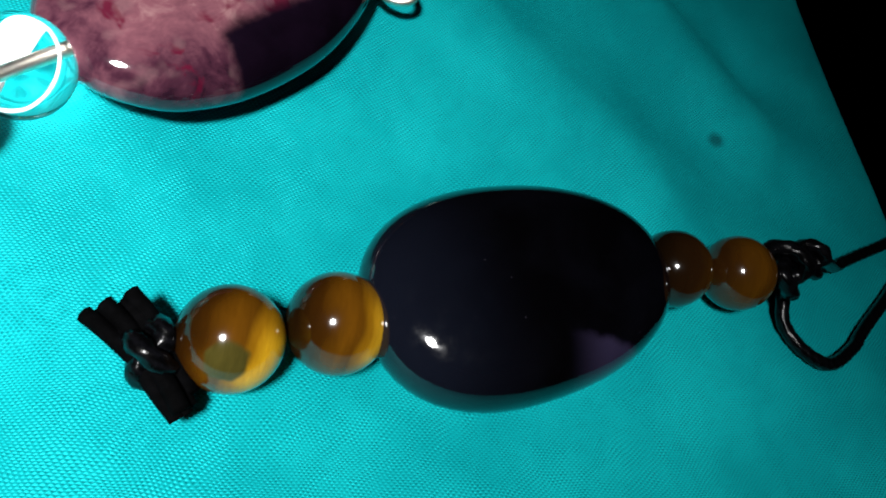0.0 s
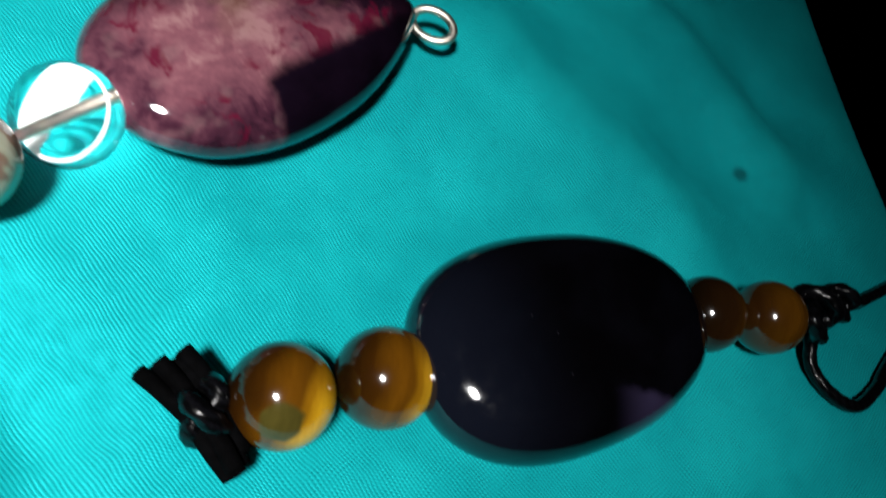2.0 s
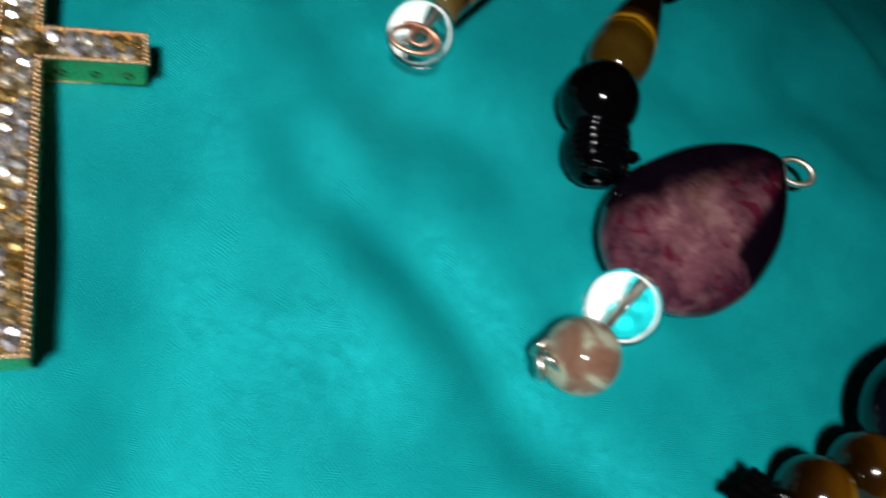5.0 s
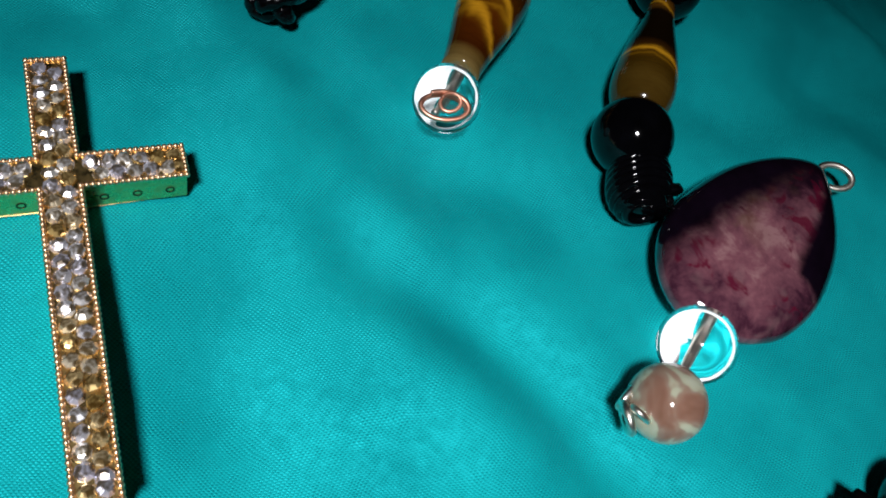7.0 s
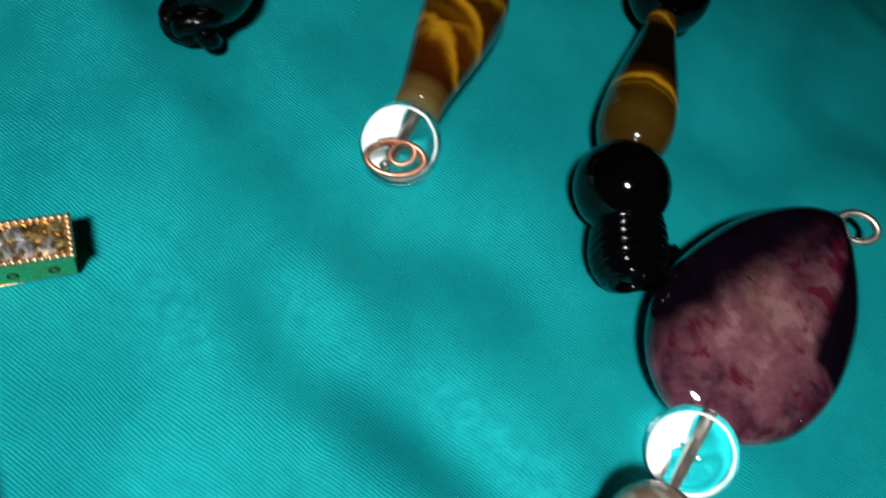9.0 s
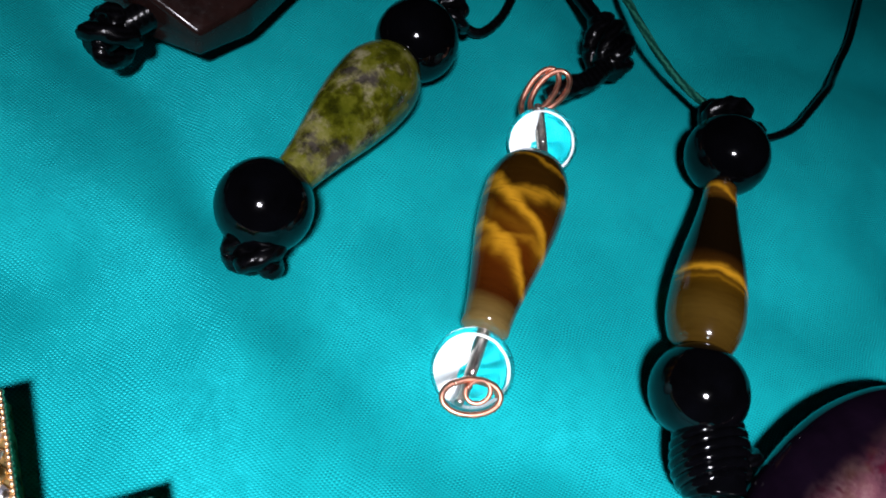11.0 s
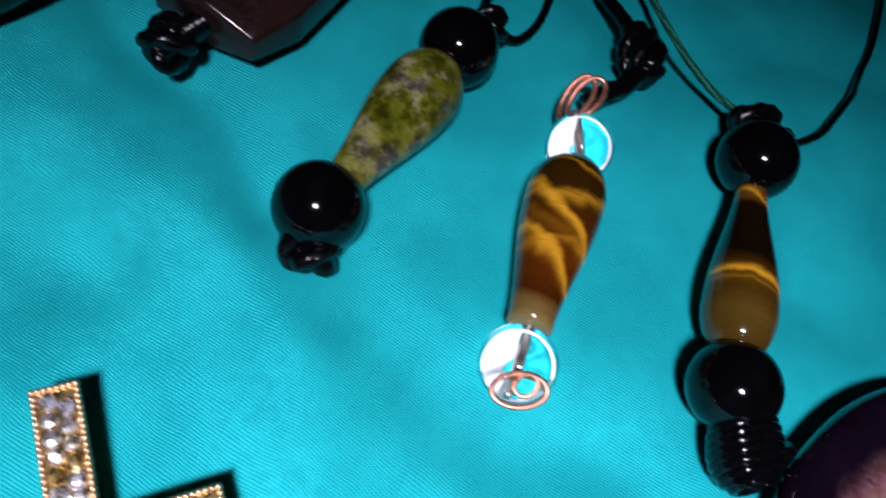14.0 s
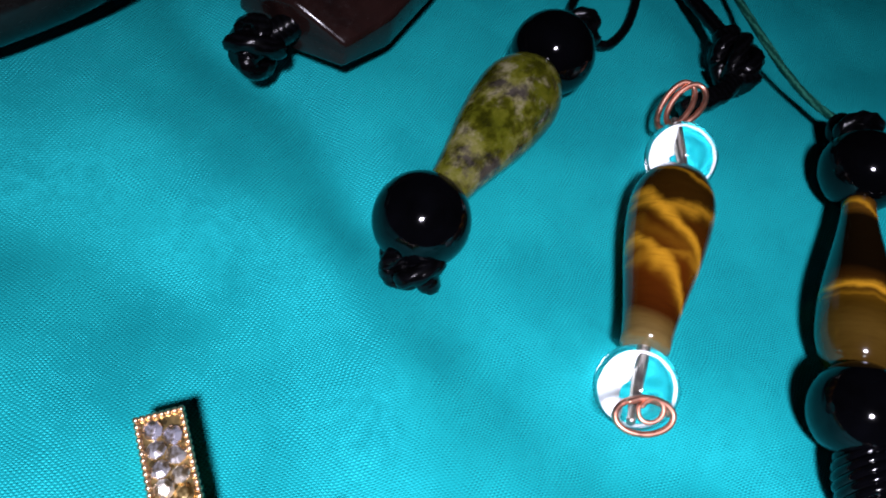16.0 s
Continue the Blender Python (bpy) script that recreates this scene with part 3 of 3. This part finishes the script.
# ---- pendant with the dark violet stone and four tiger's eye beads ----
def build_violet_pendant():
    a1, a2, a4, a5 = Vector((4.22, -3.87, 0.48)), Vector((4.87, -3.14, 0.49)), Vector((7.51, -0.01, 0.46)), Vector((8.24, 0.56, 0.46))
    ob = thing("violet_stone_pendant", (6.2, -1.6, 0), "dark violet oval stone pendant with four brown beads on cord", "pendant")
    mid = a2.lerp(a4, 0.49)
    # the camera's right, the side on which the painted sheen brightens
    right = Vector((0.8, 0.5, 0))
    out = []
    for k in range(56):
        a = 2 * math.pi * k / 56
        c, s = math.cos(a), math.sin(a)
        x = 1.78 * math.copysign(abs(c) ** 0.88, c)
        y = 1.16 * math.copysign(abs(s) ** 0.88, s)
        out.append((x, y * (1 - 0.06 * x) + 0.02 * x))
    part("stone", lens_stone(out, 0.60, 0.60), VIOLET, ob, "polished near-black violet stone", flat_pose((mid.x, mid.y, 0.585), a4))
    round_bead(ob, "bead", a1, a1 + right, 0.484, TIGER_PATCH, "golden brown tiger's eye bead with an olive patch")
    round_bead(ob, "bead", a2, a2 + right, 0.484, TIGER_GOLD, "golden brown tiger's eye bead")
    round_bead(ob, "bead", a4, a4 + right, 0.448, TIGER_DARK, "dark brown tiger's eye bead")
    round_bead(ob, "bead", a5, a5 + right, 0.448, TIGER_AMBER, "amber tiger's eye bead")
    # the frayed bow knot at the lower end
    bow = Vector((3.78, -4.36, 0.42))
    across = (Vector((4.22, -4.72, 0)) - Vector((3.16, -4.26, 0))).normalized()
    cord_knot(ob, bow, a1, 0.23, 0.10, "tight black cord knot", 2, 3, 0.8)
    rng = random.Random(11)
    for (ax, ay), (bx, by) in (((-0.53, -0.31), (-0.52, 0.07)), ((0.64, -0.06), (0.47, 0.17))):
        for k in range(8):
            t = k / 7
            root = Vector((0.04 * math.copysign(1, -ax), (t - 0.5) * 0.26, rng.uniform(-0.08, 0.06)))
            tip = Vector((ax + (bx - ax) * t, ay + (by - ay) * t, rng.uniform(-0.14, 0.04))) * rng.uniform(0.90, 1.04)
            bm = tube([root, root.lerp(tip, 0.5) + Vector((0, rng.uniform(-0.03, 0.03), 0.05)), tip], rng.uniform(0.07, 0.09), 8, False, 5)
            part("cord_end", bm, FRAYED.m, ob, "frayed cut end of black cord", flat_pose(bow + Vector((0, 0, 0.03)), bow + across))
    top = Vector((8.72, 1.02, 0.5))
    cord_knot(ob, top, a5, 0.30, 0.10, "tight black cord knot", 2, 3, 0.9)
    cord_knot(ob, top + Vector((0.24, 0.36, 0.08)), a5, 0.20, 0.08, "", 2, 3, 0.9)
    part("cord", tube([(8.85, 1.05, 0.45), (9.0, 0.9, 0.25), (9.2, 0.68, 0.12), (9.56, 0.55, 0.1), (9.95, 0.64, 0.1), *over_edge((10.25, 1.2), (10.5, 2.05), (10.85, 3.1), (11.4, 4.2), (12.3, 5.5), (13.6, 7.0))], 0.085, 12, twist=0.06), CORD, ob, "black cord loop")
    part("cord", tube([(8.95, 1.3, 0.5), (9.3, 1.85, 0.3), *over_edge((9.8, 2.5), (10.2, 3.2), (10.75, 4.1), (11.5, 5.1), (12.5, 6.2), (13.8, 7.6))], 0.085, 12, twist=0.06), CORD, ob)
    return ob


build_violet_pendant()


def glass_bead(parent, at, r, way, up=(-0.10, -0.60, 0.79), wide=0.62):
    """A clear bead; the white sheet and ring inside stand in for torch light it focuses, and face the camera. way: the
    bore.
    """
    ob = part("glass_bead", solid_ball(r, 64, 40), GLASS, parent, "clear round glass bead", Matrix.Translation(at))
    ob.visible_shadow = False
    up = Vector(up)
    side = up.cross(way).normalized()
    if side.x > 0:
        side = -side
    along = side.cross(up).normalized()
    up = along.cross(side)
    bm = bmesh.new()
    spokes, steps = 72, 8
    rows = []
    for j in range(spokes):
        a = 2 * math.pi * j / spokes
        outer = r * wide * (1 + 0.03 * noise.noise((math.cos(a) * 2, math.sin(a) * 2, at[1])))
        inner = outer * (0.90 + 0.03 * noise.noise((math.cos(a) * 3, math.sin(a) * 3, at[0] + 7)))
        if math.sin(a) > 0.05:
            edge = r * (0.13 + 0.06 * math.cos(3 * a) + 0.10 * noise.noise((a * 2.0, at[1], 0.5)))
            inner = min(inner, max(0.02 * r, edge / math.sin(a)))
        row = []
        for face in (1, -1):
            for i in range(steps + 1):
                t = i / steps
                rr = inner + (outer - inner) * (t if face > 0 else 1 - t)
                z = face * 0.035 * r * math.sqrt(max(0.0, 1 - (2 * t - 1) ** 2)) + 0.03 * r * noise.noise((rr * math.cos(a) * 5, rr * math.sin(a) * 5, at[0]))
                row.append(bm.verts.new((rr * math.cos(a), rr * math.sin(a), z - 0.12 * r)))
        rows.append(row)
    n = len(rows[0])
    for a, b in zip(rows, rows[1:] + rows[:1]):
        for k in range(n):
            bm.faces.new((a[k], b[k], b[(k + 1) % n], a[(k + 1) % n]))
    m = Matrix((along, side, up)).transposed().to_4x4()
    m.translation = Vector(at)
    part("veil", bm, CAUSTIC, ob, "white sheet painted for torch light focused by the glass", m)
    return ob


# ---- agate pendant ----
def build_agate_pendant():
    tip, ag, pk = Vector((2.62, 0.98, 0.43)), Vector((1.06, -2.98, 0.50)), Vector((0.80, -3.93, 0.49))
    ob = thing("agate_pendant", (1.8, -1.2, 0), "pink and black agate drop pendant with clear and milky beads", "pendant")
    rim = [(0.02, -0.12), (0.42, -0.62), (1.28, -1.10), (2.35, -1.33), (3.05, -1.27), (3.58, -1.0), (3.90, -0.6), (3.96, -0.15), (3.78, 0.34), (3.45, 0.70), (3.04, 0.92), (2.35, 1.02), (1.5, 0.90), (0.82, 0.62), (0.2, 0.20)]
    outline = [(p.x, p.y) for p in spline([(x, y, 0) for x, y in rim], 5, True)]
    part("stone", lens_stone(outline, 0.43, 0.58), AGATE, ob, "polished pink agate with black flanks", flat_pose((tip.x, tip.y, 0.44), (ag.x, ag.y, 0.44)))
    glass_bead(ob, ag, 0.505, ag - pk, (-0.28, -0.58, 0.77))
    part("bead", solid_ball(0.488), QUARTZ, ob, "milky peach quartz bead", flat_pose(pk, ag))
    way = (ag - pk).normalized()
    part("wire", tube([pk + way * 0.2, ag - way * 0.3, ag, ag + way * 0.75], 0.05, 10), SILVER, ob, "silver wire core")
    wire_ring(ob, "loop", (2.88, 0.98, 0.45), (-0.1, -0.35, 0.9), 0.27, 0.19, 0.055, SILVER, "bright silver wire loop", 20)
    wire_ring(ob, "loop", (0.37, -4.30, 0.45), (0.75, 0.45, 0.35), 0.17, 0.17, 0.055, SILVER, "bright silver wire loop")
    wire_ring(ob, "loop", (0.52, -4.22, 0.50), (0.3, 0.75, 0.5), 0.27, 0.13, 0.045, SILVER, "", 70)
    wire_ring(ob, "loop", (0.36, -3.98, 0.40), (0.8, -0.4, 0.2), 0.20, 0.12, 0.05, SILVER)


build_agate_pendant()


# ---- three pendants of a long drop between two round beads ----
def build_band_pendant():
    rb, rt = Vector((-0.41, -0.13, 0.58)), Vector((-0.44, 3.55, 0.59))
    ob = thing("banded_drop_pendant", (-0.42, 1.7, 0), "brown and gold banded tiger's eye drop between two black beads", "pendant")
    bead(ob, "bead", rt, rb, 0.593, ONYX, "polished black bead")
    bead(ob, "bead", rb, rt, 0.593, ONYX, "polished black bead")
    m = rb.lerp(rt, 0.5)
    part("drop_bead", drop(2.58, 0.50, 0.22, 0.33, 0.22), TIGER_BAND, ob, "drop bead with dark and gold bands", axis_pose((m.x, m.y, 0.52), (rb.x, rb.y, 0.52)))
    # the coiled cord stopper below
    stop = Vector((-0.10, -0.86, 0.44))
    way = Vector((0.32, -1.0, -0.08)).normalized()
    for k, size in enumerate((0.36, 0.40, 0.42, 0.43, 0.42, 0.39, 0.33, 0.22)):
        c = stop + way * (k - 3.6) * 0.105
        wire_ring(ob, "coil", c, way + Vector((0.12, 0.15, 0.22)), size, size * 0.92, 0.072, ONYX, "shiny black waxed cord coil" if k == 0 else "")
    part("core", tube([stop - way * 0.4, stop, stop + way * 0.40], 0.36, 14), ONYX, ob)
    cord_knot(ob, stop + Vector((0.36, 0.18, -0.05)), stop + Vector((0.5, 0.9, 0)), 0.2, 0.085, "", 2, 3, 0.9)
    top = Vector((-0.42, 4.30, 0.50))
    cord_knot(ob, top, rt, 0.33, 0.11, "tight black cord knot", 2, 3, 0.7, (1.35, 0.8, 1.0))
    part("cord", tube([(-0.72, 4.42, 0.48), (-1.05, 4.75, 0.34), (-1.47, 5.15, 0.30), (-2.04, 5.85, 0.30), (-2.75, 6.95, 0.22), *trail((-3.1, 7.8), (-3.3, 8.6), (-3.4, 9.6))], 0.062, 12, twist=0.10), GREEN_CORD, ob, "thin green cord")
    part("cord", tube([(-0.1, 4.25, 0.4), (0.35, 4.55, 0.2), (0.80, 5.02, 0.12), *trail((1.15, 5.7), (1.6, 6.65), (1.87, 7.4), (2.1, 8.2), (2.3, 9.2), (2.55, 10.2), (2.7, 11.0))], 0.064, 12, twist=0.06), CORD, ob, "black cord")


build_band_pendant()


def build_streak_pendant():
    gl, gu = Vector((-3.08, -0.79, 0.49)), Vector((-3.02, 2.68, 0.48))
    ob = thing("streaked_drop_pendant", (-3.05, 1.0, 0), "brown tiger's eye drop with gold streaks between two clear glass beads", "pendant")
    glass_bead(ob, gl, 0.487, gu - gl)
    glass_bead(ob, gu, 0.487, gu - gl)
    m = gl.lerp(gu, 0.51)
    part("drop_bead", drop(2.52, 0.55, 0.29, 0.38, 0.2), TIGER_STREAK, ob, "brown drop bead with silky gold streaks", axis_pose((m.x, m.y, 0.51), (gu.x, gu.y, 0.51)))
    way = (gu - gl).normalized()
    side = Vector((-0.30, 0, 0.06))
    part("wire", tube([gl + way * 0.7, gl + way * 0.2, gl - way * 0.3 + Vector((-0.02, 0, 0.1)), gl - way * 0.52 + Vector((-0.06, 0, 0.2))], 0.05, 10), STEEL, ob, "wire core coloured like the bore seen through glass")
    part("wire", tube([gu - way * 0.7 + Vector((0.16, 0, 0)), gu - way * 0.2 + Vector((0.07, 0, 0)), gu + way * 0.40 + side * 0.5, gu + way * 0.58 + side * 0.7], 0.05, 10), STEEL, ob)
    wire_ring(ob, "loop", (-3.05, -1.24, 0.80), (0.05, -0.3, 1.0), 0.32, 0.19, 0.036, COPPER, "copper wire loop", 10, 1.4, 0.10)
    wire_ring(ob, "loop", (-3.00, -1.17, 0.84), (0.05, -0.35, 1.0), 0.14, 0.12, 0.028, COPPER, "", 40, 1.4, 0.08)
    loop3(ob, "loop", (-3.25, 3.44, 0.58), (0.10, 0.36, 0.14), (0.17, -0.06, 0.03), 0.042, COPPER, "copper wire loop")
    loop3(ob, "loop", (-3.12, 3.48, 0.62), (0.10, 0.33, 0.12), (0.19, -0.03, 0.05), 0.042, COPPER)
    # black cord tied to the upper loop
    part("cord", tube([(-3.1, 3.55, 0.42), (-2.85, 3.80, 0.52), (-2.55, 4.15, 0.50), (-2.42, 4.55, 0.45)], 0.15, 12, twist=0.08), CORD, ob, "thick black cord")
    kn = Vector((-2.42, 4.88, 0.42))
    cord_knot(ob, kn, kn + Vector((-0.35, 1, 0.05)), 0.29, 0.12, "tight black cord knot", 3, 5, 1.1, (1, 1, 1.35))
    part("core", tube([kn + Vector((0.12, -0.42, 0.02)), kn, kn + Vector((-0.22, 0.5, 0.02))], 0.22, 14), CORD, ob)
    part("cord", tube([(-2.55, 5.3, 0.38), (-2.9, 5.75, 0.30), (-3.35, 6.3, 0.22), (-3.75, 7.1, 0.15), *trail((-3.95, 7.9), (-4.0, 8.8), (-4.0, 9.8), lift=0.13)], 0.12, 12, twist=0.06), CORD, ob)


build_streak_pendant()


def build_green_pendant():
    gb, gt = Vector((-6.01, 0.24, 0.59)), Vector((-5.11, 3.55, 0.58))
    ob = thing("green_drop_pendant", (-5.6, 1.9, 0), "mottled olive green stone drop between two black beads", "pendant")
    bead(ob, "bead", gb, gt, 0.589, ONYX, "polished black bead")
    bead(ob, "bead", gt, gb, 0.589, ONYX, "polished black bead")
    m = gb.lerp(gt, 0.50)
    part("drop_bead", drop(2.42, 0.57, 0.27, 0.38, 0.22), JASPER, ob, "mottled green drop bead", axis_pose((m.x, m.y, 0.54), (gt.x, gt.y, 0.54)))
    low = Vector((-5.90, -0.36, 0.38))
    cord_knot(ob, low + Vector((0, 0.06, 0)), gb, 0.25, 0.115, "tight black cord knot", 2, 3, 0.8, (1.2, 0.85, 1.05))
    cord_knot(ob, low + Vector((-0.22, 0.16, -0.06)), gb, 0.17, 0.07, "", 2, 3, 0.8)
    top = Vector((-4.80, 4.28, 0.50))
    cord_knot(ob, top, gt, 0.24, 0.09, "tight black cord knot", 2, 3, 0.8)
    part("cord", tube([(-4.95, 4.3, 0.5), (-5.0, 4.85, 0.2), (-4.95, 5.4, 0.12), (-4.75, 5.85, 0.1), (-4.42, 6.28, 0.1), (-3.95, 6.9, 0.1), (-3.7, 7.8, 0.1), (-3.8, 9.2, 0.1)], 0.075, 12, twist=0.06), CORD, ob, "thin black cord loop")
    part("cord", tube([(-4.75, 4.3, 0.42), (-4.62, 4.5, 0.2), (-4.32, 4.57, 0.12), (-4.10, 5.06, 0.1), (-4.04, 5.75, 0.1), (-4.1, 6.45, 0.1), (-4.3, 7.4, 0.1), (-4.4, 9.0, 0.1)], 0.075, 12, twist=0.06), CORD, ob)


build_green_pendant()


# ---- faceted brown stone pendant, and the grey stone beside it ----
def faceted(points, bevel=0.05):
    bm = bmesh.new()
    for p in points:
        bm.verts.new(p)
    res = bmesh.ops.convex_hull(bm, input=list(bm.verts))
    loose = [v for v in bm.verts if not v.link_faces]
    bmesh.ops.delete(bm, geom=loose, context="VERTS")
    bmesh.ops.dissolve_limit(bm, angle_limit=radians(4), verts=list(bm.verts), edges=list(bm.edges))
    bmesh.ops.bevel(bm, geom=list(bm.edges), offset=bevel, segments=3, profile=0.5, affect="EDGES")
    return bm


def nugget(rings, sides, start):
    """Corner points of a nugget from rows of place along x, half width and half height."""
    pts = []
    for x, w, h in rings:
        for k in range(sides):
            a = 2 * math.pi * (k + start) / sides
            pts.append((x, w * math.cos(a), h * math.sin(a)))
    return pts


def build_brown_pendant():
    ob = thing("brown_stone_pendant", (-8.3, 3.6, 0), "large dark brown faceted stone pendant with a black cord knot", "pendant")
    foot = Vector((-8.42, 2.40, 0.60))
    pts = nugget(((-0.12, 0.92, 0.42), (0.65, 1.22, 0.60), (2.1, 1.28, 0.62), (3.3, 0.85, 0.5)), 6, 0.5)
    part("stone", faceted(pts, 0.07), SHALE, ob, "dark brown faceted stone", flat_pose(foot, (-7.82, 5.3, 0.60)))
    kn = Vector((-8.78, 1.92, 0.42))
    cord_knot(ob, kn, foot, 0.30, 0.13, "tight black cord knot", 2, 3, 0.9, (1, 0.9, 1.15))
    part("core", tube([kn + Vector((-0.06, -0.28, 0)), kn, foot], 0.2, 12), CORD, ob)


build_brown_pendant()


def build_grey_stone():
    ob = thing("grey_stone_pendant", (-12.2, 1.7, 0), "smooth dark grey tumbled stone", "stone")
    out = []
    for k in range(44):
        a = 2 * math.pi * k / 44
        c, s = math.cos(a), math.sin(a)
        out.append((1.9 * math.copysign(abs(c) ** 0.7, c), 1.35 * math.copysign(abs(s) ** 0.7, s)))
    part("stone", lens_stone(out, 0.62, 0.45), GREY_STONE, ob, "", flat_pose((-12.25, 1.75, 0.60), (-11.2, 3.4, 0.60)))


build_grey_stone()


# ---- gold cross set with clear crystals ----
def build_cross():
    head, way = Vector((-7.76, -2.87, 0)), Vector((0.590, -0.807, 0))
    pose0 = Matrix.Translation(head) @ Matrix.Rotation(math.atan2(way.y, way.x), 4, "Z")
    ob = thing("crystal_cross", (-6.5, -4.4, 0), "gold cross pendant set with rows of clear crystals", "pendant")
    length, wide, arm, cross_at = 5.52, 0.215, 1.38, 1.69
    shape = [(0, -wide), (cross_at - wide, -wide), (cross_at - wide, -arm), (cross_at + wide, -arm), (cross_at + wide, -wide), (length, -wide), (length, wide), (cross_at + wide, wide), (cross_at + wide, arm), (cross_at - wide, arm), (cross_at - wide, wide), (0, wide)]

    def prism(points, lo, hi):
        bm = bmesh.new()
        low, top = [bm.verts.new((x, y, lo)) for x, y in points], [bm.verts.new((x, y, hi)) for x, y in points]
        n = len(points)
        bm.faces.new(low[::-1]), bm.faces.new(top)
        for k in range(n):
            bm.faces.new((low[k], low[(k + 1) % n], top[(k + 1) % n], top[k]))
        return bm

    bm = prism(shape, 0.05, 0.49)
    bmesh.ops.bevel(bm, geom=[e for e in bm.edges], offset=0.015, segments=2, profile=0.5, affect="EDGES")
    part("body", bm, GOLD, ob, "polished gold body", pose0, False)
    # beaded rim all round the upper edge
    bm = bmesh.new()
    for (ax, ay), (bx, by) in zip(shape, shape[1:] + shape[:1]):
        size = math.hypot(bx - ax, by - ay)
        count = max(2, round(size / 0.066))
        for k in range(count):
            t = k / count
            x, y = ax + (bx - ax) * t, ay + (by - ay) * t
            made = bmesh.ops.create_icosphere(bm, subdivisions=1, radius=0.041)["verts"]
            for v in made:
                v.co += Vector((x * 1.0, y, 0.50))
    tagged(part("beaded_rim", bm, ROSE_GOLD, ob, "fine beaded gold rim", pose0), kind="stuff")
    # faceted crystals in two staggered rows
    gem = lathe([(0.05, -0.05), (0.104, 0.0), (0.100, 0.016), (0.060, 0.056), (0.034, 0.060)], 8)
    bmesh.ops.scale(gem, vec=(CM, CM, CM), verts=gem.verts)
    data = bpy.data.meshes.new("crystal")
    gem.to_mesh(data)
    gem.free()
    data.materials.append(CRYSTAL)
    rng = random.Random(4)
    spots = []
    count = 28
    for k in range(count):
        x = 0.14 + (length - 0.28) * k / (count - 1)
        spots += [(x, -0.085), (x + 0.095 if k < count - 1 else x, 0.085)]
    for side in (-1, 1):
        for k in range(6):
            y = side * (wide + 0.14 + k * 0.185)
            spots += [(cross_at - 0.085, y), (cross_at + 0.085, y + side * (0.09 if k < 5 else 0.0))]
    for x, y in spots:
        m = pose0 @ Matrix.Translation((x, y, 0.50)) @ Euler((radians(rng.uniform(-22, 22)), radians(rng.uniform(-22, 22)), rng.uniform(0, 6))).to_matrix().to_4x4()
        attach("crystal", data, ob, "", m)
    # round dishes along the sides; the shade of open holes is their dark colour
    bore = lathe([(0.052, -0.020), (0.056, 0.002), (0.040, 0.003), (0.036, -0.012)], 14)
    bmesh.ops.scale(bore, vec=(CM, CM, CM), verts=bore.verts)
    hole = bpy.data.meshes.new("setting_hole")
    bore.to_mesh(hole)
    bore.free()
    hole.materials.append(SETTING)
    for k in range(3):
        for side in (-1, 1):
            for edge in (-1, 1):
                m = Matrix.Translation((cross_at + edge * (wide + 0.004), side * (0.44 + 0.37 * k), 0.22)) @ Matrix.Rotation(edge * math.pi / 2, 4, "Y")
                attach("setting_hole", hole, ob, "", pose0 @ m)
    for k in range(9):
        for edge in (-1, 1):
            m = Matrix.Translation((2.2 + 0.37 * k, edge * (wide + 0.004), 0.22)) @ Matrix.Rotation(-edge * math.pi / 2, 4, "X")
            attach("setting_hole", hole, ob, "", pose0 @ m)


build_cross()
